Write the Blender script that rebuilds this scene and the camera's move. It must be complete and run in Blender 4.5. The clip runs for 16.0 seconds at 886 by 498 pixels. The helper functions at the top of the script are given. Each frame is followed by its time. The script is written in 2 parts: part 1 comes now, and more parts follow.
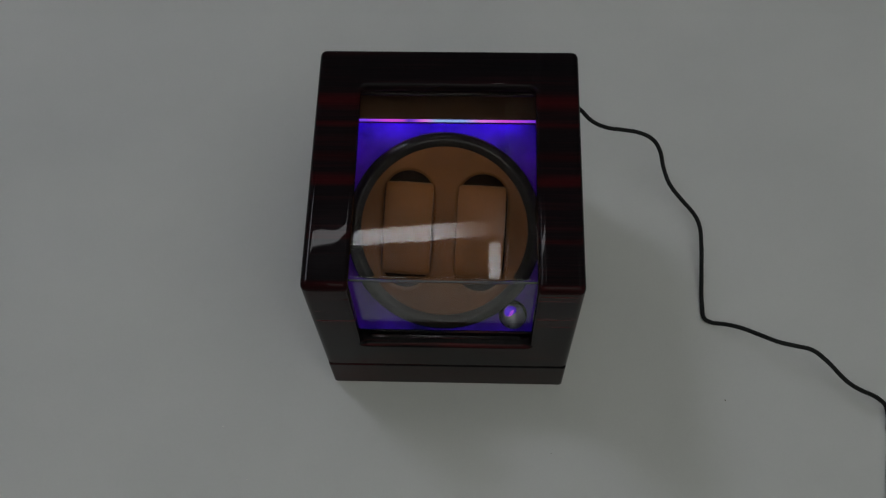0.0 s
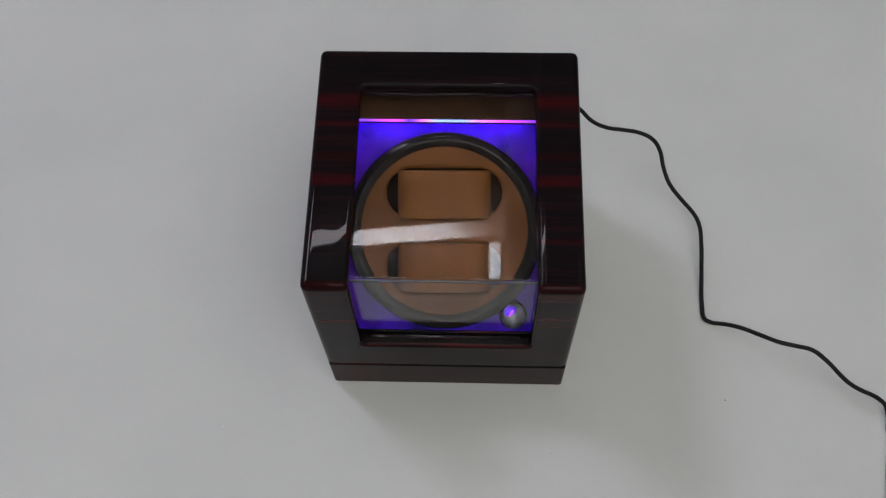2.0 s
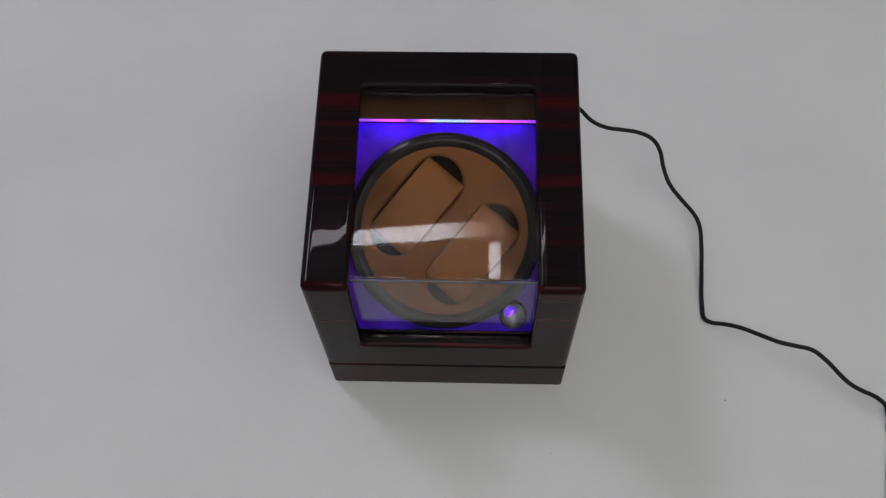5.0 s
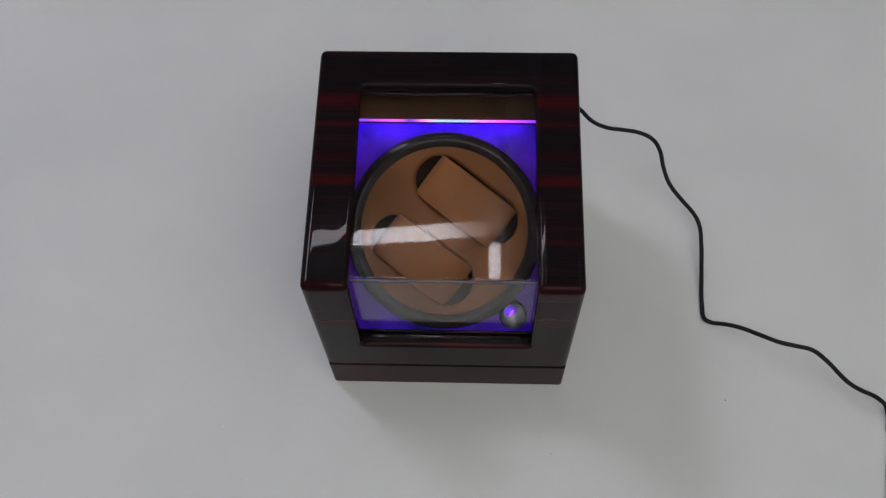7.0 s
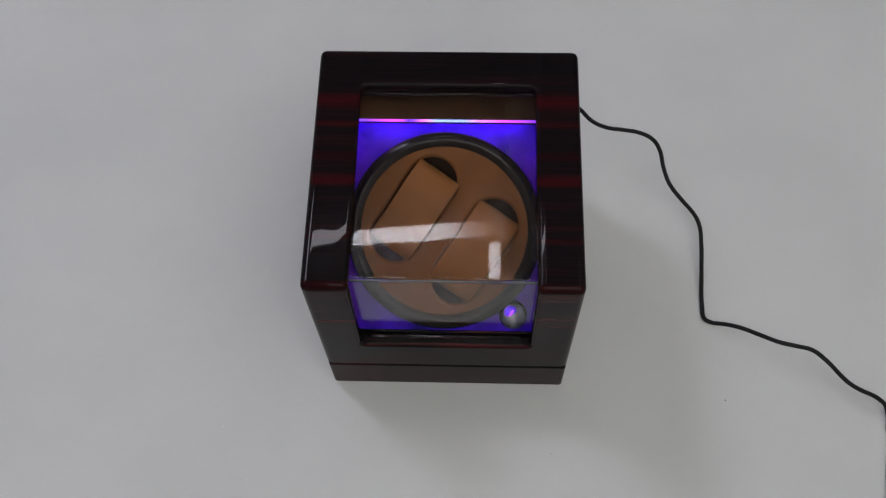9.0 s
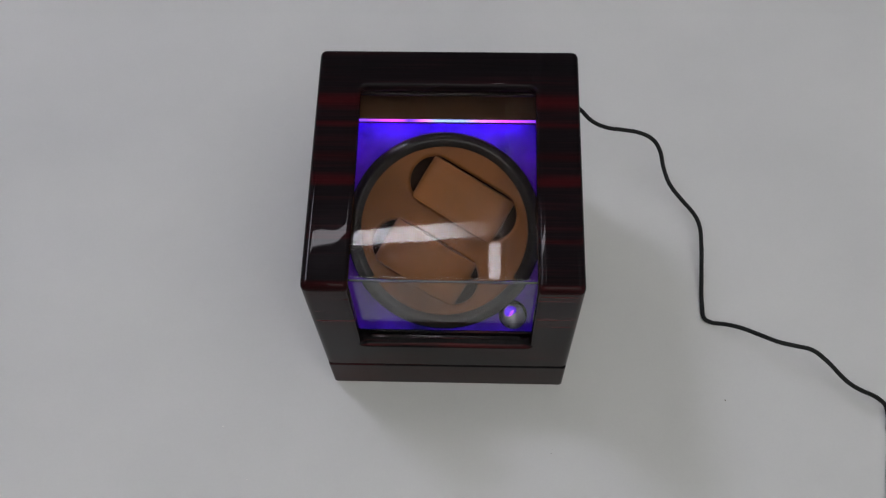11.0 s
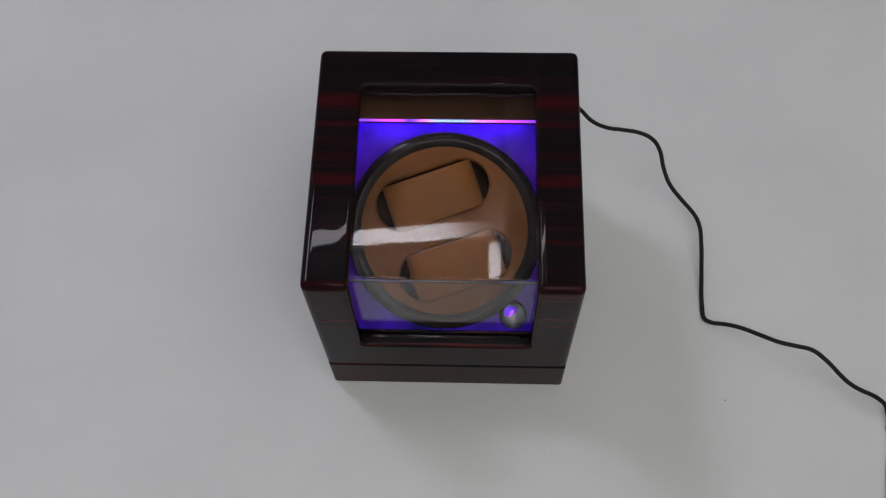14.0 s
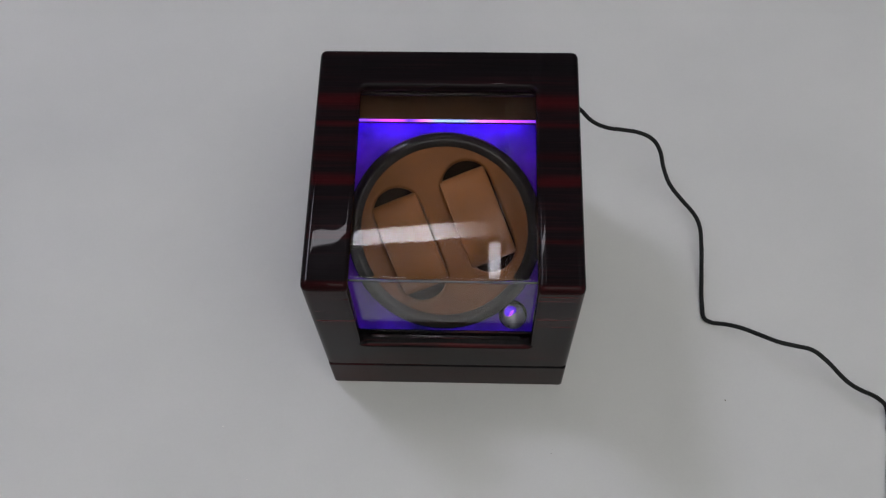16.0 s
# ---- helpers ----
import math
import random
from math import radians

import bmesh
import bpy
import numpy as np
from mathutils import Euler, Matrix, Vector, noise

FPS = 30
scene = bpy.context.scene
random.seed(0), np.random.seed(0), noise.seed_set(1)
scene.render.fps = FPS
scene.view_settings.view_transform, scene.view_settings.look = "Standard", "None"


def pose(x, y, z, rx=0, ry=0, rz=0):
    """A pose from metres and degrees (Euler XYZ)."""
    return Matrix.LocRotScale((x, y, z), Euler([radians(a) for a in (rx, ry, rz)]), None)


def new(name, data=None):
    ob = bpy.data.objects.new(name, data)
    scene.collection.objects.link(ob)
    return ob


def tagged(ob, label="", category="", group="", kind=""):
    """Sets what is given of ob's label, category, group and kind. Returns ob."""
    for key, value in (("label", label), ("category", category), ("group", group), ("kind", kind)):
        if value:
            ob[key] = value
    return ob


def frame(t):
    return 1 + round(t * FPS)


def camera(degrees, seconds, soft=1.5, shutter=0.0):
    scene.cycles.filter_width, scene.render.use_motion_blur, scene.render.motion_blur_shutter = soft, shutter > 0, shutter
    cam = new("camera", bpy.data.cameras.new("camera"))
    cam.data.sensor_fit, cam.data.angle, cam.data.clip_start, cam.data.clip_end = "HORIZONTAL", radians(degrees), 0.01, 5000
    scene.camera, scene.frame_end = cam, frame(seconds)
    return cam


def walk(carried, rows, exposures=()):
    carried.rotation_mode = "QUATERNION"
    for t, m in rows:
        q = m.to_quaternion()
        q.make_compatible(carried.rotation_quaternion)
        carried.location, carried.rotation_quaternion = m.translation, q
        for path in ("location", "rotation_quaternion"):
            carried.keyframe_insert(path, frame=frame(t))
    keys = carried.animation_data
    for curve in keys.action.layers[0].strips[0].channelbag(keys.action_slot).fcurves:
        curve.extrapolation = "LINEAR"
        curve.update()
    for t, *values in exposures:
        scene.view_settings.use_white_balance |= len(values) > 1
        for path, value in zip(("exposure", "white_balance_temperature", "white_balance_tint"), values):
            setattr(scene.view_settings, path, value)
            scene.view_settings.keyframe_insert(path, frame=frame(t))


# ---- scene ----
# A glossy ebony watch winder on a white table; its turntable with two cushions goes round.
cam = camera(46.64, 16.0, soft=1.3)
CAM = pose(0.0202, -0.3391, 0.7830, 25.113, 1.289, 1.469)
walk(cam, [(0.0, CAM), (16.0, CAM)],
     exposures=[(0.0, -1.00, 6560, 3), (0.5, -0.65, 6600, 4.5), (1.0, -0.33, 6560, 7.5), (1.5, -0.13, 6560, 8.5), (2.0, -0.01, 6530, 9.0), (3.0, -0.01, 6530, 10.3), (6.5, -0.035, 6490, 10.8), (16.0, -0.035, 6490, 10.8)])

# ---- sizes of the winder ----
W, D, H = 0.1806, 0.1814, 0.1916          # width, depth, height
BACK = D / 2 + 0.0014                  # the lid stands a little deeper behind
SPLIT = 0.0445                         # where the lid meets the base
OPEN_X, OPEN_BACK, OPEN_LOW = 0.0600, 0.0612, 0.0875   # the opening across top and front
WALL = 0.0085
TILT = 30.0                            # slope of the inner panel
AXIS = Vector((-0.0021, -0.0080, 0.1096))   # turntable axis on the panel
FACE = 0.014                           # face of the turntable above the panel
PANEL = pose(AXIS.x, AXIS.y, AXIS.z, TILT)
CEILING = 3.0
SPEED, PHASE = 43.46, 2.5              # degrees a second, clockwise

# ---- world and exposure ----
world = bpy.data.worlds.new("world")
scene.world = world
world.use_nodes = True
world.node_tree.nodes["Background"].inputs[0].default_value = (0.5, 0.55, 0.6, 1)
world.node_tree.nodes["Background"].inputs[1].default_value = 0.05

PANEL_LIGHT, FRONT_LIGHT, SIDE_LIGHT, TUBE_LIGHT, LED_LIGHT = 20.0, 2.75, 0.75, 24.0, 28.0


# ---- materials ----
class Nodes:
    def __init__(self, name):
        self.mat = bpy.data.materials.new(name)
        self.mat.use_nodes = True
        self.tree = self.mat.node_tree
        self.bsdf = self.tree.nodes["Principled BSDF"]

    def add(self, kind, **values):
        n = self.tree.nodes.new(kind)
        for k, v in values.items():
            n.inputs[k.replace("_", " ")].default_value = v
        return n

    def link(self, a, b):
        self.tree.links.new(a, b)

    def put(self, **values):
        for k, v in values.items():
            self.bsdf.inputs[k.replace("_", " ")].default_value = v

    def coords(self, scale=(1, 1, 1), kind="Object"):
        c = self.add("ShaderNodeTexCoord")
        m = self.add("ShaderNodeMapping")
        m.inputs["Scale"].default_value = scale
        self.link(c.outputs[kind], m.inputs["Vector"])
        return m.outputs["Vector"]

    def noise(self, vector, scale, detail=4.0, rough=0.55):
        n = self.add("ShaderNodeTexNoise", Scale=scale, Detail=detail, Roughness=rough)
        self.link(vector, n.inputs["Vector"])
        return n.outputs["Fac"]

    def ramp(self, fac, stops):
        r = self.add("ShaderNodeValToRGB")
        el = r.color_ramp.elements
        while len(el) < len(stops):
            el.new(0.5)
        for e, (at, colour) in zip(el, stops):
            e.position, e.color = at, (*colour, 1)
        self.link(fac, r.inputs["Fac"])
        return r.outputs["Color"]

    def math(self, op, a, b):
        m = self.add("ShaderNodeMath")
        m.operation = op
        for i, v in enumerate((a, b)):
            if isinstance(v, (int, float)):
                m.inputs[i].default_value = v
            else:
                self.link(v, m.inputs[i])
        return m.outputs[0]

    def mix(self, fac, a, b, blend="MIX"):
        m = self.add("ShaderNodeMix")
        m.data_type, m.blend_type = "RGBA", blend
        for sock, v in ((m.inputs[0], fac), (m.inputs[6], a), (m.inputs[7], b)):
            if isinstance(v, (int, float)):
                sock.default_value = v
            elif isinstance(v, tuple):
                sock.default_value = (*v, 1)
            else:
                self.link(v, sock)
        return m.outputs[2]

    def bump(self, height, strength, distance):
        b = self.add("ShaderNodeBump", Strength=strength, Distance=distance)
        self.link(height, b.inputs["Height"])
        self.link(b.outputs["Normal"], self.bsdf.inputs["Normal"])
        return b.outputs["Normal"]


def grey(v):
    return (v, v, v)


def ebony():
    """Lacquered striped ebony; the veneer's stripes run across and fold over the front edge."""
    n = Nodes("striped_ebony_lacquer")
    c = n.add("ShaderNodeTexCoord")
    sep = n.add("ShaderNodeSeparateXYZ")
    n.link(c.outputs["Object"], sep.inputs[0])
    s = n.math("ADD", sep.outputs["Y"], sep.outputs["Z"])
    join = n.add("ShaderNodeCombineXYZ")
    n.link(n.math("MULTIPLY", sep.outputs["X"], 5.0), join.inputs["X"])
    n.link(n.math("MULTIPLY", s, 60.0), join.inputs["Y"])
    wander = n.noise(join.outputs[0], 1.0, 3.0)
    s2 = n.math("ADD", s, n.math("MULTIPLY", n.math("SUBTRACT", wander, 0.5), 0.007))
    fac = n.math("MULTIPLY", n.math("ADD", s2, 0.10), 2.5)
    black, brown, red, deep = (0.0090, 0.0068, 0.0080), (0.0072, 0.0066, 0.0073), (0.036, 0.0055, 0.0066), (0.020, 0.0050, 0.0056)
    bands = [(-0.085, deep), (-0.066, brown), (-0.060, red), (-0.056, brown), (0.036, brown), (0.040, red), (0.044, brown), (0.07, black),
             (0.096, deep), (0.103, deep), (0.107, brown), (0.114, black), (0.134, black), (0.136, deep), (0.139, black), (0.1735, black), (0.1765, red), (0.1805, red), (0.185, black),
             (0.192, black), (0.197, deep), (0.202, black), (0.219, black), (0.222, red), (0.225, black), (0.232, black),
             (0.2385, red), (0.243, red), (0.248, black), (0.262, black), (0.27, brown), (0.275, black)]
    stripes = n.ramp(fac, [((at + 0.10) * 2.5, col) for at, col in bands])
    fine = n.add("ShaderNodeCombineXYZ")
    n.link(n.math("MULTIPLY", sep.outputs["X"], 14.0), fine.inputs["X"])
    n.link(n.math("MULTIPLY", s, 900.0), fine.inputs["Y"])
    grain = n.noise(fine.outputs[0], 1.0, 5.0, 0.6)
    streak = n.ramp(grain, [(0.36, grey(0.75)), (0.64, grey(1.15))])
    thin = n.add("ShaderNodeCombineXYZ")
    n.link(n.math("MULTIPLY", sep.outputs["X"], 6.0), thin.inputs["X"])
    n.link(n.math("MULTIPLY", s, 150.0), thin.inputs["Y"])
    vein = n.ramp(n.noise(thin.outputs[0], 1.0, 4.0, 0.65), [(0.51, grey(0.0)), (0.66, grey(0.5))])
    # veins are coloured stronger on the front, to show in its weaker light
    amount = n.ramp(fac, [(0.47, grey(1.1)), (0.50, grey(0.20))])
    figured = n.mix(n.math("MULTIPLY", vein, amount), n.mix(1.0, stripes, streak, "MULTIPLY"), (0.115, 0.014, 0.016))
    n.link(figured, n.bsdf.inputs["Base Color"])
    n.put(Roughness=0.012, IOR=1.155, Coat_Weight=0.0)
    v = n.coords()
    peel = n.math("ADD", n.noise(v, 32.0, 0.5), n.math("MULTIPLY", n.noise(v, 260.0, 1.0), 0.02))
    # one rail's relief is bent to curl the tube's reflection for the camera
    across = n.math("MULTIPLY", sep.outputs["X"], -1.0)
    inner_curl = n.math("MULTIPLY", n.math("POWER", n.math("MAXIMUM", n.math("MULTIPLY", n.math("SUBTRACT", 0.0730, across), 90.0), 0.0), 2.5), n.math("GREATER_THAN", across, 0.05))
    outer_curl = n.math("POWER", n.math("MAXIMUM", n.math("MULTIPLY", n.math("SUBTRACT", across, 0.0795), 90.0), 0.0), 2.0)
    twist = n.math("SUBTRACT", n.math("MINIMUM", inner_curl, 1.5), n.math("MULTIPLY", n.math("MINIMUM", outer_curl, 1.5), 0.5))
    along = n.math("ADD", sep.outputs["Y"], 0.055)
    height = n.math("ADD", peel, n.math("MULTIPLY", n.math("MULTIPLY", along, twist), 130.0))
    # the other rail slopes to show the camera a bright line at the opening
    near = n.math("MAXIMUM", n.math("SUBTRACT", 0.0654, sep.outputs["X"]), 0.0)
    top_only = n.math("MULTIPLY", n.math("GREATER_THAN", sep.outputs["Z"], 0.1840), n.math("GREATER_THAN", sep.outputs["X"], 0.0575))
    edge_slope = n.math("MULTIPLY", n.math("MULTIPLY", n.math("MULTIPLY", near, near), -7.5e5), top_only)
    n.bump(n.math("ADD", height, edge_slope), 0.14, 0.0006)
    return n.mat


def leatherette(name, colour, rough=0.62):
    n = Nodes(name)
    v = n.coords()
    tone = n.ramp(n.noise(v, 45.0, 4.0), [(0.3, tuple(0.86 * x for x in colour)), (0.7, tuple(1.1 * x for x in colour))])
    cell = n.add("ShaderNodeTexVoronoi", Scale=1500.0)
    n.link(v, cell.inputs["Vector"])
    fleck = n.ramp(n.noise(v, 1400.0, 2.0), [(0.35, grey(0.85)), (0.65, grey(1.08))])
    n.link(n.mix(1.0, tone, fleck, "MULTIPLY"), n.bsdf.inputs["Base Color"])
    n.put(Roughness=rough, Specular_IOR_Level=0.22)
    n.bump(cell.outputs["Distance"], 0.25, 0.0003)
    return n.mat


def plain(name, colour, rough, metal=0.0, vary=0.12, scale=60.0, relief=0.0, gloss=0.5):
    n = Nodes(name)
    v = n.coords()
    f = n.noise(v, scale, 4.0)
    n.link(n.ramp(f, [(0.3, tuple(x * (1 - vary) for x in colour)), (0.7, tuple(x * (1 + vary) for x in colour))]), n.bsdf.inputs["Base Color"])
    n.link(n.ramp(n.noise(v, scale * 3, 3.0), [(0.3, grey(rough * 0.85)), (0.7, grey(min(1, rough * 1.15)))]), n.bsdf.inputs["Roughness"])
    n.put(Metallic=metal, Specular_IOR_Level=gloss)
    if relief:
        n.bump(n.noise(v, scale * 8, 3.0), 0.3, relief)
    return n.mat


def worktop_white():
    n = Nodes("white_laminate")
    v = n.coords()
    broad = n.ramp(n.noise(v, 5.0, 5.0, 0.6), [(0.3, (0.60, 0.605, 0.60)), (0.7, (0.66, 0.662, 0.652))])
    small = n.ramp(n.noise(v, 420.0, 3.0), [(0.3, grey(0.99)), (0.7, grey(1.008))])
    n.link(n.mix(1.0, broad, small, "MULTIPLY"), n.bsdf.inputs["Base Color"])
    n.link(n.ramp(n.noise(v, 9.0, 4.0), [(0.3, grey(0.50)), (0.7, grey(0.62))]), n.bsdf.inputs["Roughness"])
    n.put(Specular_IOR_Level=0.3)
    n.bump(n.noise(v, 700.0, 2.0), 0.04, 0.0002)
    return n.mat


def acrylic():
    n = Nodes("clear_acrylic")
    n.put(Base_Color=(0.96, 0.965, 0.96, 1), Roughness=0.0, IOR=1.24, Transmission_Weight=1.0)
    v = n.coords()
    n.bump(n.noise(v, 14.0, 1.0), 0.10, 0.0006)
    return n.mat


def glow(name, colour, strength):
    n = Nodes(name)
    n.put(Base_Color=(*colour, 1), Emission_Color=(*colour, 1), Emission_Strength=strength)
    return n.mat


def fading_tube(name, steps):
    """A tube whose glow is made to fade towards its end, like its reflection."""
    n = Nodes(name)
    c = n.add("ShaderNodeTexCoord")
    sep = n.add("ShaderNodeSeparateXYZ")
    n.link(c.outputs["Generated"], sep.inputs[0])
    n.link(n.ramp(sep.outputs["X"], steps), n.bsdf.inputs["Emission Color"])
    n.put(Base_Color=(0.8, 0.78, 0.76, 1), Emission_Strength=TUBE_LIGHT)
    return n.mat


def haze_glow():
    """An added glow, fading along and across, mirrored as haze on the cover."""
    n = Nodes("haze_glow")
    c = n.add("ShaderNodeTexCoord")
    sep = n.add("ShaderNodeSeparateXYZ")
    n.link(c.outputs["Generated"], sep.inputs[0])
    length = n.ramp(sep.outputs["X"], [(0.0, (1.0, 0.82, 0.78)), (0.3, (0.62, 0.50, 0.47)), (0.7, (0.16, 0.13, 0.12)), (1.0, grey(0.0))])
    width = n.ramp(sep.outputs["Y"], [(0.0, grey(1.0)), (0.35, grey(0.75)), (0.7, grey(0.25)), (1.0, grey(0.0))])
    n.link(n.mix(1.0, length, width, "MULTIPLY"), n.bsdf.inputs["Emission Color"])
    n.put(Base_Color=(0.3, 0.3, 0.3, 1), Emission_Strength=3.6)
    return n.mat


def led_diffuser():
    """The light bar's front: violet to pink with a pale middle, as its diodes burn."""
    n = Nodes("led_bar_glow")
    c = n.add("ShaderNodeTexCoord")
    sep = n.add("ShaderNodeSeparateXYZ")
    n.link(c.outputs["Object"], sep.inputs[0])
    f = n.math("ADD", n.math("MULTIPLY", sep.outputs["X"], 7.0), 0.5)
    col = n.ramp(f, [(0.08, (0.22, 0.05, 1.0)), (0.22, (0.80, 0.07, 0.9)), (0.275, (0.55, 0.06, 0.8)), (0.30, (0.10, 0.02, 0.5)), (0.335, (0.35, 0.05, 0.9)), (0.38, (0.9, 0.2, 0.95)),
                     (0.44, (0.35, 0.50, 1.0)), (0.58, (0.30, 0.42, 1.0)), (0.66, (0.85, 0.20, 0.95)), (0.78, (0.70, 0.06, 0.8)), (0.95, (0.18, 0.03, 0.9))])
    n.link(col, n.bsdf.inputs["Emission Color"])
    n.put(Base_Color=(0.1, 0.1, 0.3, 1), Emission_Strength=1.7)
    return n.mat


M_EBONY = ebony()
M_BROWN = leatherette("brown_leatherette", (0.172, 0.0610, 0.0155))
M_PILLOW = leatherette("tan_brown_leatherette", (0.198, 0.0730, 0.0185), 0.58)
M_STRIP = leatherette("dark_brown_leatherette", (0.075, 0.036, 0.019))
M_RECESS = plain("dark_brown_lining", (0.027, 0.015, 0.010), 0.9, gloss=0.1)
M_BLACK_GLOSS = plain("black_gloss_plastic", (0.014, 0.0105, 0.010), 0.06, vary=0.2, gloss=0.2)
M_BLACK = plain("black_plastic", (0.010, 0.010, 0.011), 0.45)
# the panel's violet colour holds part of the blue light on it
M_PANEL = plain("satin_panel_blue_light", (0.100, 0.009, 0.44), 0.45, vary=0.75, scale=30.0, relief=0.0007, gloss=0.2)
M_CABLE = plain("black_rubber_sheath", (0.006, 0.0065, 0.0065), 0.55, vary=0.2, scale=200.0, gloss=0.25)
M_CHROME = plain("satin_metal", (0.26, 0.26, 0.30), 0.30, 1.0, vary=0.06)
M_BEND_LINE = plain("pale_bend_line", (0.14, 0.14, 0.145), 0.25, vary=0.3, scale=90.0)
M_TOP = worktop_white()
M_ACRYLIC = acrylic()
M_LED = led_diffuser()
M_DIODE = glow("blue_diodes", (0.13, 0.003, 1.0), LED_LIGHT)
# weak fill for the panel's lower end, from an added unseen strip
M_LOW_FILL = glow("dim_blue_fill", (0.10, 0.003, 1.0), LED_LIGHT * 0.15)
# glow standing in for the light bar's reflection in the knob
M_GLINT = glow("violet_glint", (0.115, 0.02, 0.80), 0.5)
M_GLINT_STREAK = glow("magenta_glint", (0.75, 0.12, 1.0), 1.3)
M_TUBE = glow("white_tube", (1.0, 0.965, 1.04), TUBE_LIGHT)
M_TUBE_END = fading_tube("dim_tube_end", [(0.0, (0.95, 0.92, 1.0)), (0.22, (0.60, 0.57, 0.60)), (0.45, (0.24, 0.20, 0.19)), (0.75, (0.13, 0.10, 0.09)), (1.0, (0.06, 0.045, 0.04))])
M_HAZE = haze_glow()
# glow dims along this tube to match its soft reflection
M_TUBE_FADED = fading_tube("fading_reflection", [(0.0, (0.6, 0.55, 0.55)), (0.12, (1.0, 0.95, 1.0)), (0.45, (0.95, 0.9, 0.93)), (0.75, (0.6, 0.54, 0.54)), (1.0, (0.36, 0.31, 0.30))])
# glow of three unseen lights, fitted to the table's brightness and shadows
M_COOL_LIGHT = glow("cool_added_light", (0.98, 0.98, 1.16), PANEL_LIGHT)
M_FRONT = glow("warm_added_light", (1.0, 1.0, 0.955), FRONT_LIGHT)
M_WIDE = glow("dim_fill_light", (1.0, 0.99, 0.97), SIDE_LIGHT)
M_CEILING = plain("ceiling_paint", (0.15, 0.15, 0.153), 0.9, vary=0.05, scale=3.0)
M_PALE_BOX = plain("white_paint", (0.78, 0.77, 0.76), 0.8, vary=0.04, scale=3.0)
M_FLOOR = plain("grey_floor", (0.32, 0.31, 0.30), 0.7, vary=0.08, scale=4.0)
M_WALL = plain("wall_paint", (0.62, 0.62, 0.61), 0.9, vary=0.05, scale=3.0)
M_FIXTURE = plain("grey_enamel", (0.35, 0.35, 0.35), 0.5)
M_CRUMB_PALE = plain("pale_crumb", (0.85, 0.85, 0.80), 0.7)
M_CRUMB = plain("grey_crumb", (0.12, 0.11, 0.10), 0.9)


# ---- mesh helpers ----
def mesh_of(name, bm, material, smooth=True):
    me = bpy.data.meshes.new(name)
    bmesh.ops.recalc_face_normals(bm, faces=bm.faces)
    bm.to_mesh(me)
    bm.free()
    me.materials.append(material)
    me.polygons.foreach_set("use_smooth", [smooth] * len(me.polygons))
    return me


def sharpen(me, degrees=35):
    me.set_sharp_from_angle(angle=radians(degrees))
    return me


def level(me):
    """Vertex normals weighted by area, so that flat faces stay flat beside rounded edges."""
    acc = [Vector() for _ in me.vertices]
    for f in me.polygons:
        for v in f.vertices:
            acc[v] += f.normal * (f.area * 1e4) ** 2
    me.normals_split_custom_set_from_vertices([n.normalized() if n.length else Vector((0, 0, 1)) for n in acc])
    return me


def part(name, bm, material, parent, label="", m=None, smooth=True, flat=False):
    me = mesh_of(name, bm, material, smooth)
    if flat:
        level(me)
    elif smooth:
        sharpen(me)
    ob = new(name, me)
    ob.parent = parent
    if m is not None:
        ob.matrix_basis = m
    return tagged(ob, label)


def thing(name, label, category, group="", m=None):
    ob = new(name)
    ob.empty_display_size = 0.02
    if m is not None:
        ob.matrix_basis = m
    return tagged(ob, label, category, group)


def box(lo, hi, radius=0.0, segments=3, bm=None):
    bm = bm or bmesh.new()
    lo, hi = Vector(lo), Vector(hi)
    made = bmesh.ops.create_cube(bm, size=1.0, matrix=Matrix.Translation((lo + hi) / 2) @ Matrix.Diagonal((*(hi - lo), 1)))
    if radius:
        edges = list({e for v in made["verts"] for e in v.link_edges})
        bmesh.ops.bevel(bm, geom=edges, offset=radius, segments=segments, profile=0.5, affect="EDGES")
    return bm


def lathe(profile, steps=96, closed=False):
    """Turn a profile of (radius, height) round the z axis."""
    bm = bmesh.new()
    rings = []
    for r, z in profile:
        if r < 1e-6:
            rings.append([bm.verts.new((0, 0, z))])
        else:
            rings.append([bm.verts.new((r * math.cos(2 * math.pi * i / steps), r * math.sin(2 * math.pi * i / steps), z)) for i in range(steps)])
    pairs = list(zip(rings, rings[1:])) + ([(rings[-1], rings[0])] if closed else [])
    for a, b in pairs:
        for i in range(steps):
            j = (i + 1) % steps
            ring = [a[i % len(a)], a[j % len(a)], b[j % len(b)], b[i % len(b)]]
            face = list(dict.fromkeys(ring))
            if len(face) > 2:
                bm.faces.new(face)
    return bm


def stadium(half_length, radius, steps=18):
    """Outline, long in y, of a slot with round ends."""
    d = half_length - radius
    out = []
    for side, centre in ((0, d), (math.pi, -d)):
        for i in range(steps + 1):
            a = side + math.pi * i / steps
            out.append((radius * math.cos(a), centre + radius * math.sin(a)))
    return out


def evaluated_mesh(ob, material):
    deps = bpy.context.evaluated_depsgraph_get()
    deps.update()
    me = bpy.data.meshes.new_from_object(ob.evaluated_get(deps))
    me.materials.clear()
    me.materials.append(material)
    return me


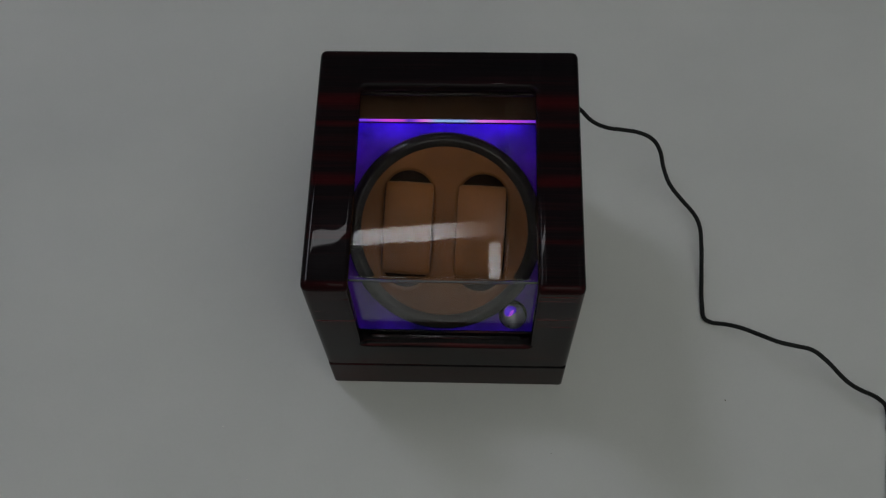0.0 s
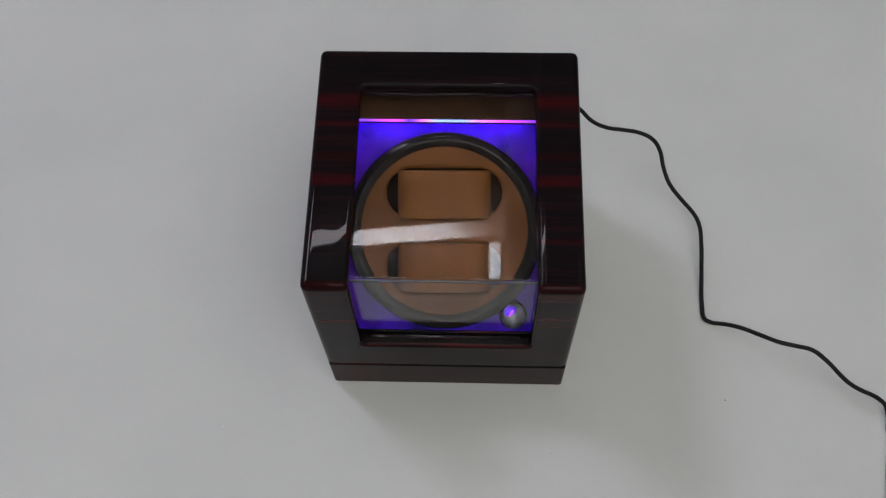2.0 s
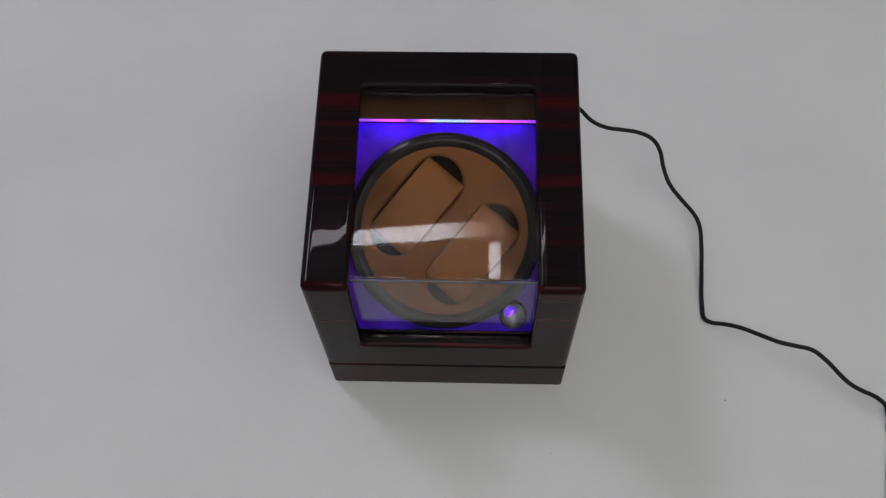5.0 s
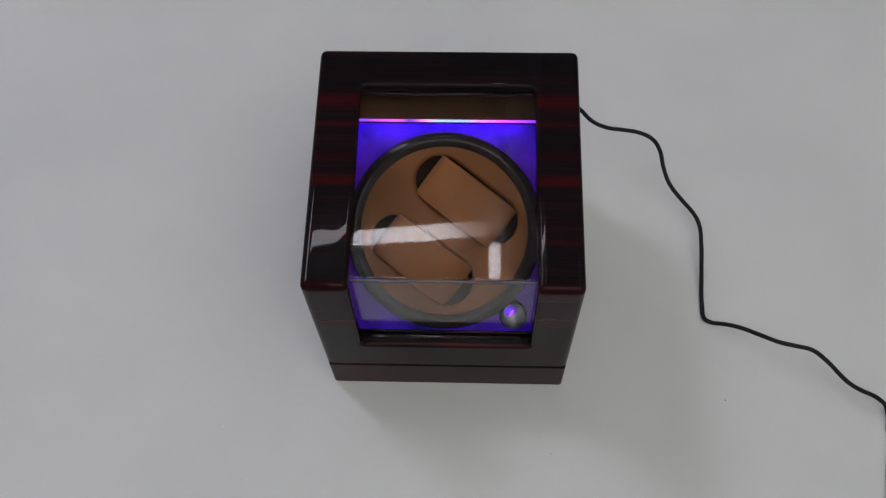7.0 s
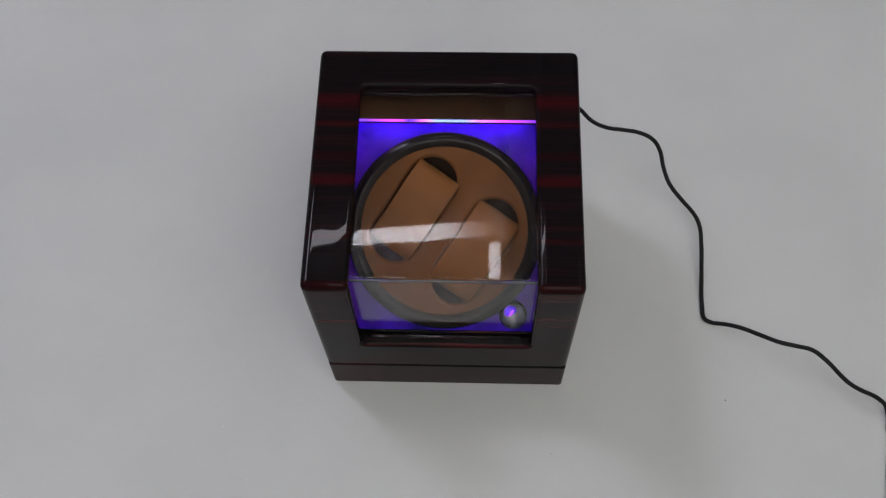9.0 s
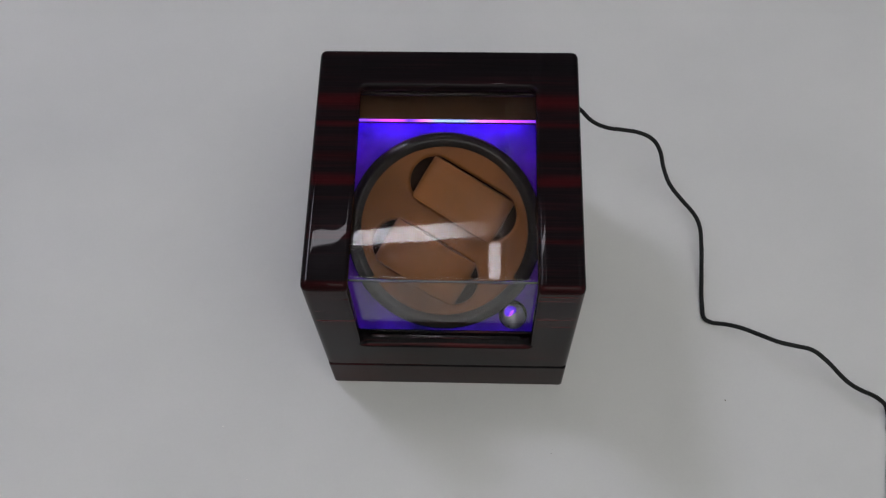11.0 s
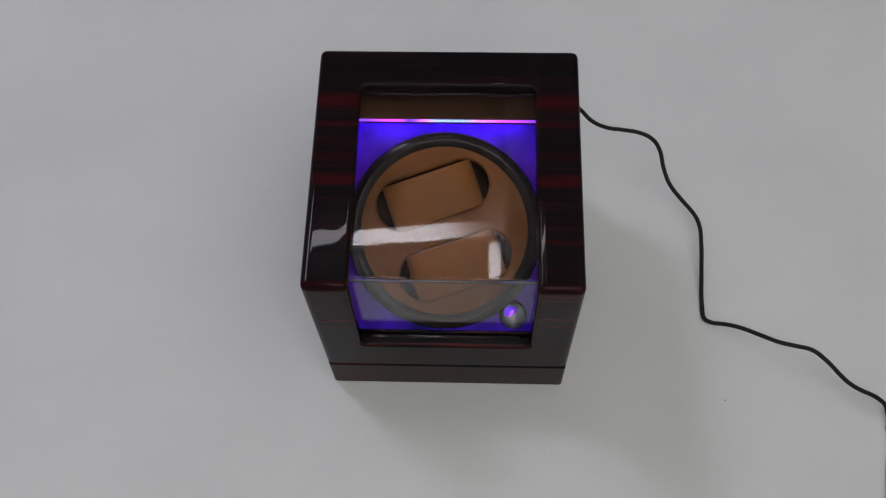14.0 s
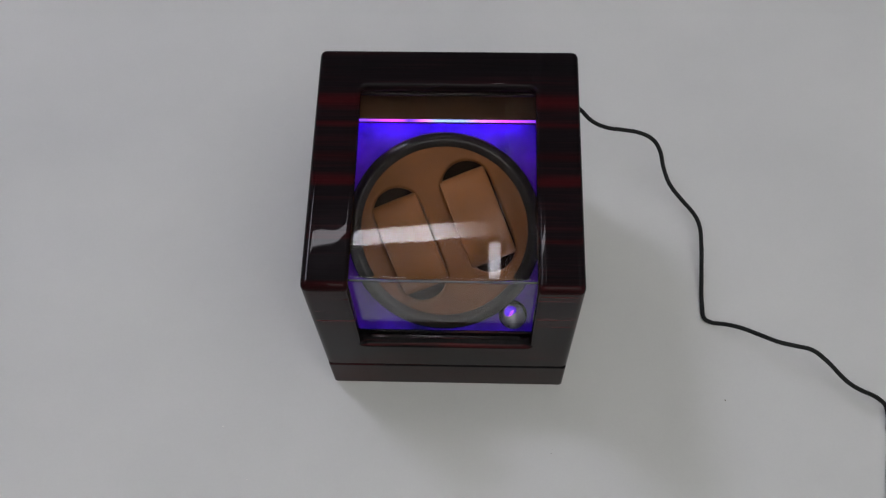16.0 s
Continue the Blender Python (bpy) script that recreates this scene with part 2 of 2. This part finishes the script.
def carve(bm, cutters, bevel, segments):
    """A body with the cutters taken away and its edges rounded."""
    body = new("body_blank", mesh_of("body_blank", bm, M_EBONY, False))
    blanks = []
    for c in cutters:
        k = new("cutter_blank", mesh_of("cutter_blank", c, M_EBONY, False))
        blanks.append(k)
        mod = body.modifiers.new("cut", "BOOLEAN")
        mod.operation, mod.solver, mod.object = "DIFFERENCE", "EXACT", k
    mod = body.modifiers.new("round", "BEVEL")
    mod.width, mod.segments, mod.limit_method, mod.angle_limit = bevel, segments, "ANGLE", radians(50)
    mod.use_clamp_overlap = True
    me = evaluated_mesh(body, M_EBONY)
    for o in (body, *blanks):
        bpy.data.objects.remove(o)
    me.polygons.foreach_set("use_smooth", [True] * len(me.polygons))
    return level(me)


# ---- the room ----
def room():
    x0, x1, y0, y1 = -2.9, 2.9, -2.5, 3.1
    low = -0.75
    tagged(part("floor", box((x0, y0, low - 0.05), (x1, y1, low)), M_FLOOR, None, smooth=False), "plain grey floor under the table", "floor", kind="structure")
    table = thing("table", "matt white table with faint smudges", "table", m=pose(0, 0, low))
    part("tabletop", box((-1.0, -0.62, -0.03 - low), (1.0, 0.62, -low), 0.003, 2), M_TOP, table, "matt white laminate tabletop", flat=True)
    for x in (-0.94, 0.94):
        for y in (-0.56, 0.56):
            part("leg", box((x - 0.025, y - 0.025, 0.0), (x + 0.025, y + 0.025, -0.03 - low), 0.003, 2), M_FIXTURE, table)
    t = 0.08
    for name, lo, hi in (("wall_north", (x0 - t, y1, low), (x1 + t, y1 + t, CEILING)), ("wall_south", (x0 - t, y0 - t, low), (x1 + t, y0, CEILING)),
                         ("wall_east", (x1, y0, low), (x1 + t, y1, CEILING)), ("wall_west", (x0 - t, y0, low), (x0, y1, CEILING))):
        tagged(part(name, box(lo, hi), M_WALL, None, smooth=False), "plain grey painted wall", "wall", kind="structure")
    tagged(part("ceiling", box((x0 - t, y0 - t, CEILING), (x1 + t, y1 + t, CEILING + 0.08)), M_CEILING, None, smooth=False),
           "plain grey ceiling above the table", "ceiling", kind="structure")


def batten_light(a, b, width, dim_end=0.0, material=None):
    """A bare ceiling tube from a to b."""
    a, b = Vector((*a, CEILING)), Vector((*b, CEILING))
    length, turn = (b - a).length, math.degrees(math.atan2(b.y - a.y, b.x - a.x))
    mid = (a + b) / 2
    lamp = thing("batten_light", "white fluorescent batten light on the ceiling", "ceiling light", "tubes on the ceiling", pose(mid.x, mid.y, CEILING, 0, 0, turn))
    part("housing", box((-length / 2, -width * 0.42, -0.03), (length / 2, width * 0.42, 0.0), 0.004), M_FIXTURE, lamp)
    tube = bmesh.new()
    bmesh.ops.create_cone(tube, cap_ends=True, segments=24, radius1=width / 2, radius2=width / 2, depth=length - 0.06,
                          matrix=Matrix.Translation((0, 0, -0.035 - width / 2)) @ Matrix.Rotation(math.pi / 2, 4, "Y"))
    part("tube", tube, material or M_TUBE, lamp, "glowing white tube")
    if dim_end:
        faint = bmesh.new()
        bmesh.ops.create_cone(faint, cap_ends=True, segments=24, radius1=width / 2, radius2=width / 2, depth=dim_end,
                              matrix=Matrix.Translation((length / 2 + dim_end / 2 - 0.03, 0, -0.035 - width / 2)) @ Matrix.Rotation(math.pi / 2, 4, "Y"))
        part("tube_end", faint, M_TUBE_END, lamp, "dim end of the tube")
    for s in (-1,) if dim_end else (-1, 1):
        x = s * (length / 2 - 0.02)
        part("end_cap", box((x - 0.01, -width * 0.5, -0.045 - width), (x + 0.01, width * 0.5, -0.03), 0.003), M_FIXTURE, lamp)


def pale_reflector():
    # unseen box, added so that the cover mirrors a paler band
    beam = part("pale_reflector", box((0.129, 0.965, CEILING - 0.06), (0.259, 1.914, CEILING), 0.004), M_PALE_BOX, None, flat=True)
    tagged(beam, "unseen pale box added for the light band on the cover", "beam", kind="structure")


# an added light out of view, made as a framed panel
def added_light(x, y, wide, deep, material=None, label="unseen light added above the table"):
    lamp = thing("added_light", label, "ceiling light", "panel lights on the ceiling", pose(x, y, CEILING))
    part("diffuser", box((-wide / 2, -deep / 2, -0.02), (wide / 2, deep / 2, -0.004)), material or M_COOL_LIGHT, lamp, "glowing face of the added light", smooth=False)
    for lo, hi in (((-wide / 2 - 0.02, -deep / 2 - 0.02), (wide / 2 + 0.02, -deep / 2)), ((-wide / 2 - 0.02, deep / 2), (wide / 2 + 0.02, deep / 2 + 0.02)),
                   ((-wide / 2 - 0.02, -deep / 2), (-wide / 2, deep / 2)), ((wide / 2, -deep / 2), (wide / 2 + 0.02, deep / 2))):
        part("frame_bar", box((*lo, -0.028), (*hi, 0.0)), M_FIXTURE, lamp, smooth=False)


def haze_panel():
    """A slim unseen patch behind the tubes, added for the haze on the cover."""
    lamp = thing("added_light", "unseen glowing patch added for the haze on the cover", "ceiling light", "panel lights on the ceiling", pose(0.062, 1.410, CEILING, 0, 0, 90))
    part("diffuser", box((-0.120, -0.075, -0.012), (0.120, 0.075, -0.002), 0.002, 2), M_HAZE, lamp, "faint glow mirrored as haze on the cover")


# ---- the winder ----
def winder_lid():
    outer = box((-W / 2, -D / 2, SPLIT + 0.0008), (W / 2, BACK, H))
    rim = [e for e in outer.edges if max(v.co.z for v in e.verts) > H - 1e-4]
    bmesh.ops.bevel(outer, geom=rim, offset=0.0060, segments=8, profile=0.60, affect="EDGES")
    cavity = box((-W / 2 + WALL, -D / 2 + WALL, SPLIT - 0.02), (W / 2 - WALL, D / 2 - WALL, H - WALL))
    opening = box((-OPEN_X, -D, OPEN_LOW), (OPEN_X, OPEN_BACK, H + 0.1))
    back = [e for e in opening.edges if all(abs(v.co.y - OPEN_BACK) < 1e-5 for v in e.verts) and abs(e.verts[0].co.x - e.verts[1].co.x) < 1e-6]
    low = [e for e in opening.edges if all(abs(v.co.z - OPEN_LOW) < 1e-5 for v in e.verts) and abs(e.verts[0].co.x - e.verts[1].co.x) < 1e-6]
    bmesh.ops.bevel(opening, geom=back + low, offset=0.005, segments=5, profile=0.5, affect="EDGES")
    # the sill below the window falls slightly outwards
    for v in opening.verts:
        if v.co.z < OPEN_LOW + 0.006:
            v.co.z -= (v.co.y + D / 2 - WALL / 2) * math.tan(radians(-2.8))
    return carve(outer, [cavity, opening], 0.0040, 6)


def winder_cover():
    """The clear cover: one sheet bent over the front edge, behind the lid's frame."""
    x, t, r = OPEN_X + 0.006, 0.0020, 0.0032
    yf, zt = -D / 2 + WALL + 0.0014, H - WALL - 0.0004
    low, back = OPEN_LOW - 0.006, OPEN_BACK + 0.008
    out, inner = [(yf, low)], [(yf + t, low)]
    for i in range(9):
        a = math.pi / 2 * i / 8
        out.append((yf + r - r * math.cos(a), zt - r + r * math.sin(a)))
        k = max(r - t, 0.0003)
        inner.append((yf + r - k * math.cos(a), zt - r + k * math.sin(a)))
    out.append((back, zt))
    inner.append((back, zt - t))
    loop = out + inner[::-1]
    bm = bmesh.new()
    ends = [[bm.verts.new((s * x, y, z)) for y, z in loop] for s in (-1, 1)]
    n = len(loop)
    for i in range(n):
        bm.faces.new((ends[0][i], ends[0][(i + 1) % n], ends[1][(i + 1) % n], ends[1][i]))
    m = len(out)
    for e in ends:
        for i in range(m - 1):
            bm.faces.new((e[i], e[i + 1], e[n - 2 - i], e[n - 1 - i]))
    return bm


def faceplate_mesh(slots):
    cu = bpy.data.curves.new("faceplate", "CURVE")
    cu.dimensions, cu.fill_mode, cu.extrude, cu.bevel_depth, cu.bevel_resolution = "2D", "BOTH", 0.0004, 0.0026, 4
    cu.offset = -0.0026
    rim = [(0.0628 * math.cos(2 * math.pi * i / 120), 0.0628 * math.sin(2 * math.pi * i / 120)) for i in range(120)]
    for loop in [rim] + slots:
        sp = cu.splines.new("POLY")
        sp.points.add(len(loop) - 1)
        for pt, (x, y) in zip(sp.points, loop):
            pt.co = (x, y, 0, 1)
        sp.use_cyclic_u = True
    ob = new("face_blank", cu)
    me = evaluated_mesh(ob, M_BROWN)
    bpy.data.objects.remove(ob)
    me.polygons.foreach_set("use_smooth", [True] * len(me.polygons))
    return sharpen(me, 40)


def pillow_mesh(half_length, half_width, half_height):
    """A cushion arched along its length, with flat stitched sides."""
    bm = bmesh.new()
    steps = 40
    prof = []
    for i in range(steps):
        a = 2 * math.pi * i / steps
        c, s = math.cos(a), math.sin(a)
        prof.append((half_length * math.copysign(abs(c) ** 0.86, c), half_height * math.copysign(abs(s) ** 0.95, s)))
    cuts = ((-1, 0.955), (-0.965, 0.99), (-0.91, 0.998), (-0.885, 0.990), (-0.86, 1.0), (-0.45, 1.012), (0, 1.018), (0.45, 1.012), (0.86, 1.0), (0.885, 0.990), (0.91, 0.998), (0.965, 0.99), (1, 0.955))
    rings = [[bm.verts.new((half_width * f, y * (0.5 + 0.5 * k), z * k)) for y, z in prof] for f, k in cuts]
    for a, b in zip(rings, rings[1:]):
        for i in range(steps):
            j = (i + 1) % steps
            bm.faces.new((a[i], a[j], b[j], b[i]))
    bm.faces.new(rings[0])
    bm.faces.new(rings[-1])
    return bm


def recess_mesh(half_length, radius, depth):
    loop = stadium(half_length + 0.0004, radius + 0.0004)
    bm = bmesh.new()
    top = [bm.verts.new((x, y, 0)) for x, y in loop]
    low = [bm.verts.new((x, y, -depth)) for x, y in loop]
    n = len(loop)
    for i in range(n):
        bm.faces.new((top[i], top[(i + 1) % n], low[(i + 1) % n], low[i]))
    bm.faces.new(low)
    return bm


SLOT_X, SLOT_HALF, SLOT_R = 0.0265, 0.0426, 0.0188


def turntable(winder):
    table = new("turntable")
    table.empty_display_size = 0.02
    table.parent = winder
    table.matrix_basis = PANEL
    tagged(table, "brown round turntable in a black glossy ring")
    part("drum", lathe([(0.0, -0.012), (0.0660, -0.012), (0.0690, -0.002), (0.0690, FACE - 0.004), (0.062, FACE - 0.0035), (0.0, FACE - 0.0165)][:4], 96), M_BLACK, table, "black drum")
    crown = [(0.0594, FACE - 0.0004), (0.0598, FACE + 0.0001), (0.0602, FACE + 0.0003), (0.0612, FACE + 0.0008), (0.0622, FACE + 0.00122), (0.0632, FACE + 0.00157),
             (0.0638, FACE + 0.00172), (0.0644, FACE + 0.0018), (0.0650, FACE + 0.00172), (0.0655, FACE + 0.0016), (0.0667, FACE + 0.0011), (0.0679, FACE + 0.00047),
             (0.0690, FACE - 0.0003), (0.0697, FACE - 0.0009), (0.0702, FACE - 0.0018)]
    part("ring", lathe([(0.0594, FACE - 0.0030)] + crown + [(0.0704, FACE - 0.0070), (0.0703, 0.0015), (0.0692, 0.0010), (0.0692, FACE - 0.0040)], 128, True),
         M_BLACK_GLOSS, table, "black glossy plastic ring")
    slots = [[(x + s * SLOT_X, y) for x, y in stadium(SLOT_HALF - 0.0010, SLOT_R - 0.0010)] for s in (-1, 1)]
    face = new("faceplate", faceplate_mesh(slots))
    face.parent = table
    face.matrix_basis = pose(0, 0, FACE - 0.0030)
    tagged(face, "brown leatherette faceplate with two slots")
    for s in (-1, 1):
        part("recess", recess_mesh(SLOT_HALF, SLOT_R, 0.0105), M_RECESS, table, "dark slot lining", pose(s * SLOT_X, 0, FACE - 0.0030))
        part("pillow", pillow_mesh(0.0331, 0.0169, 0.0135), M_PILLOW, table, "arched brown leatherette watch cushion", pose(s * (SLOT_X - 0.0007), 0, FACE - 0.0030))
    return table


def control_knob(winder):
    knob = part("control_knob", lathe([(0.0, 0.0), (0.0104, 0.0), (0.0104, 0.0016), (0.0096, 0.0024), (0.0, 0.0026)], 40),
                M_BLACK_GLOSS, winder, "small round control knob on a black collar", PANEL @ pose(0.0505, -0.0608, 0.0))
    # a tall cap whose domed top is turned in fine steps, with an added glow imitating a reflection
    turned = []
    for i in range(13):
        a = math.pi / 2 * i / 12
        turned.append((0.0084 * math.cos(a) + 0.00022 * (i % 2), 0.0135 + 0.0050 * math.sin(a)))
    part("knob_cap", lathe([(0.0078, 0.0020), (0.0084, 0.0034)] + turned[:-1] + [(0.0, 0.0187)], 48), M_CHROME, knob, "turned satin metal cap")
    glint = part("knob_glint", lathe([(0.0, -0.002), (0.0050, -0.002), (0.0050, -0.0002), (0.0040, 0.0010), (0.0022, 0.0017), (0.0, 0.0019)], 28), M_GLINT, knob, "violet glow standing in for the light bar's reflection", pose(-0.0018, 0.0034, 0.0165))
    for k in (-1, 0, 1):
        part("glint_streak", box((-0.0015, -0.00030, 0.0006), (0.0015, 0.00030, 0.0022), 0.0001, 1), M_GLINT_STREAK, glint, "glowing streak standing in for a reflection", pose(0.0006 * k, 0.0015 * k, 0, 0, 0, 24))


def watch_winder():
    winder = thing("watch_winder", "glossy striped ebony watch winder box, clear cover, blue light inside", "watch winder")
    inset = 0.0004
    base = box((-W / 2 + inset, -D / 2 + inset, 0.0), (W / 2 - inset, BACK - inset, SPLIT - 0.0008), 0.0024, 4)
    part("base", base, M_EBONY, winder, "glossy ebony plinth", flat=True)
    part("parting_seal", box((-W / 2 + 0.0025, -D / 2 + 0.0025, SPLIT - 0.002), (W / 2 - 0.0025, D / 2 - 0.0025, SPLIT + 0.002)), M_BLACK, winder, "black seam", smooth=False)
    lid = new("lid", winder_lid())
    lid.parent = winder
    tagged(lid, "glossy striped ebony lid with an opening over top and front")
    cover = part("cover", winder_cover(), M_ACRYLIC, winder, "clear acrylic cover bent over the edge", flat=True)
    cover.visible_shadow = False
    yf = -D / 2 + WALL + 0.0014
    # a pale strip, added to draw the bright line along the bend
    part("bend_line", box((-OPEN_X, yf - 0.0003, H - WALL - 0.0015), (OPEN_X, yf + 0.0006, H - WALL - 0.0009), 0.0002), M_BEND_LINE, cover, "pale strip added for the bright line at the cover's bend")
    # its lower block is unseen, added to shut out blue light below
    part("inner_ledge", box((-OPEN_X - 0.004, yf + 0.0022, OPEN_LOW - 0.012), (OPEN_X + 0.004, yf + 0.0046, OPEN_LOW - 0.0004), 0.0012, bm=box((-OPEN_X - 0.004, yf - 0.0010, OPEN_LOW - 0.012), (OPEN_X + 0.004, yf + 0.0030, OPEN_LOW - 0.0066))), M_EBONY, winder, "dark lacquered ledge inside the cover", flat=True)
    # narrow strip, added and tilted to show the tube's glint to the camera
    glint_strip = box((-OPEN_X + 0.0065, -0.0011, -0.0006), (OPEN_X - 0.0065, 0.0011, 0.0006), 0.0002, 2)
    part("sill_glint_strip", glint_strip, M_EBONY, winder, "narrow lacquered strip added to catch the tube's glint", pose(0, -D / 2 + WALL - 0.0012, OPEN_LOW + 0.0004, -2.9), flat=True)
    half = W / 2 - WALL - 0.0006
    part("inner_panel", box((-half, -0.0800, -0.004), (half, 0.0800, 0.0), 0.0006), M_PANEL, winder, "sloping satin panel lit blue", PANEL @ pose(-AXIS.x, 0, 0), flat=True)
    # leatherette shelf under the back of the lid, with the light bar along its front edge
    zs, ys = 0.1600, 0.0545
    part("shelf", box((-half, ys, zs - 0.003), (half, D / 2 - WALL - 0.0006, zs), 0.0008), M_STRIP, winder, "brown leatherette shelf", flat=True)
    bar = part("led_bar", box((-half + 0.004, ys - 0.0014, zs - 0.0024), (half - 0.004, ys - 0.0003, zs - 0.0002), 0.0004), M_LED, winder, "glowing violet and pink light bar")
    part("channel", box((-half + 0.002, ys - 0.0016, zs - 0.0040), (half - 0.002, ys + 0.001, zs - 0.0026), 0.0003), M_BLACK, bar, "black channel")
    # hidden strip that throws the light bar's blue onto the panel
    part("diode_tape", box((-half + 0.006, 0.0788, 0.0060), (half - 0.026, 0.0792, 0.0105)), M_DIODE, bar, "hidden blue strip added to light the panel", PANEL @ pose(-AXIS.x, 0, 0), smooth=False)
    # second hidden strip, added to brighten the panel's lower end
    part("lower_fill_strip", box((-half + 0.006, -0.0794, 0.0030), (half - 0.006, -0.0790, 0.0065)), M_LOW_FILL, winder, "hidden blue strip added to light the panel", PANEL @ pose(-AXIS.x, 0, 0), smooth=False)
    for s in (-1, 1):
        part("side_lining", box((s * half - 0.0008, -D / 2 + WALL + 0.004, SPLIT + 0.001), (s * half + 0.0003, D / 2 - WALL - 0.002, zs - 0.0034)), M_PANEL, winder, "satin side lining lit blue", smooth=False)
    # black strip, added to widen the dark band below the rear rim
    part("rim_band", box((-OPEN_X - 0.004, OPEN_BACK + 0.0006, H - 0.0145), (OPEN_X + 0.004, OPEN_BACK + 0.006, H - WALL - 0.0028), 0.0012), M_BLACK_GLOSS, winder, "black strip added to deepen the lid's rear rim", flat=True)
    control_knob(winder)
    return winder, turntable(winder)


def power_cord():
    plan = [(0.045, 0.09), (0.058, 0.128), (0.078, 0.149), (0.094, 0.1462), (0.1066, 0.135), (0.116, 0.1249), (0.1277, 0.1196), (0.1435, 0.1186),
            (0.1574, 0.1173), (0.1681, 0.1129), (0.1733, 0.1055), (0.1764, 0.0912), (0.1813, 0.0774), (0.1914, 0.0653), (0.2015, 0.0545), (0.2055,
            0.0459), (0.2068, 0.0307), (0.2059, 0.0069), (0.2052, -0.0231), (0.206, -0.032), (0.2099, -0.036), (0.2203, -0.0401), (0.2305, -0.0451),
            (0.2433, -0.0536), (0.2564, -0.0613), (0.2684, -0.065), (0.2793, -0.0682), (0.2885, -0.0752), (0.3046, -0.0916), (0.3138, -0.0959), (0.3312,
            -0.1005), (0.3388, -0.1054), (0.3393, -0.1212), (0.3314, -0.1773), (0.332, -0.26), (0.36, -0.45)]
    heights = [0.04, 0.046, 0.05, 0.0505, 0.05, 0.0485, 0.047, 0.0445, 0.042, 0.0385, 0.0355, 0.031, 0.027, 0.022, 0.0175, 0.0155, 0.012, 0.008, 0.002,
               0.0022, 0.004, 0.01, 0.016, 0.023, 0.028, 0.03, 0.031, 0.03, 0.026, 0.022, 0.013, 0.006, 0.002, 0.002, 0.002, 0.002]
    pts = [(x, y, z) for (x, y), z in zip(plan, heights)]
    cu = bpy.data.curves.new("power_cord", "CURVE")
    cu.dimensions, cu.bevel_depth, cu.bevel_resolution, cu.resolution_u, cu.use_fill_caps = "3D", 0.00172, 5, 8, True
    sp = cu.splines.new("BEZIER")
    sp.bezier_points.add(len(pts) - 1)
    for b, co in zip(sp.bezier_points, pts):
        b.co = co
        b.handle_left_type = b.handle_right_type = "AUTO"
    ob = new("cord_blank", cu)
    me = evaluated_mesh(ob, M_CABLE)
    bpy.data.objects.remove(ob)
    me.polygons.foreach_set("use_smooth", [True] * len(me.polygons))
    tagged(new("power_cord", me), "thin black power cord curling over the white table", "power cord")


def crumbs():
    rnd = random.Random(4)
    # the second and third specks stand in for a small scratch
    for x, y, r, pale in ((0.2172, -0.1000, 0.0006, 0), (0.0806, -0.1448, 0.0004, 0), (0.0815, -0.1420, 0.0003, 0), (-0.1749, -0.1285, 0.0005, 1), (-0.1518, -0.1695, 0.0005, 1)):
        bm = bmesh.new()
        bmesh.ops.create_icosphere(bm, subdivisions=1, radius=r)
        for v in bm.verts:
            v.co *= rnd.uniform(0.7, 1.2)
        ob = part("crumb", bm, M_CRUMB_PALE if pale else M_CRUMB, None, m=pose(x, y, r * 0.6))
        tagged(ob, "tiny pale crumb on the white table" if pale else "tiny grey speck on the white table", "crumb", "crumbs on the table")


room()
batten_light((-0.740, 1.241), (-0.085, 1.3025), 0.053, 0.225)
batten_light((0.0890, 1.287), (0.0860, 0.675), 0.042, material=M_TUBE_FADED)
haze_panel()
# three added lights: one for the shadows, two to fill
added_light(-1.66, 1.32, 0.70, 0.62, label="unseen cool light fitted to the shadows on the table")
added_light(0.68, -1.35, 2.30, 1.90, M_FRONT, "unseen broad warm light added to match the table's brightness")
added_light(1.45, 0.72, 1.34, 1.22, M_WIDE, "unseen dim fill light added at the right")
pale_reflector()
winder, disc = watch_winder()
power_cord()
crumbs()


def motions():
    rows = []
    for i in range(33):
        t = 0.5 * i
        rows.append((t, PANEL @ pose(0, 0, 0, 0, 0, -(PHASE + SPEED * t))))
    walk(disc, rows)


motions()
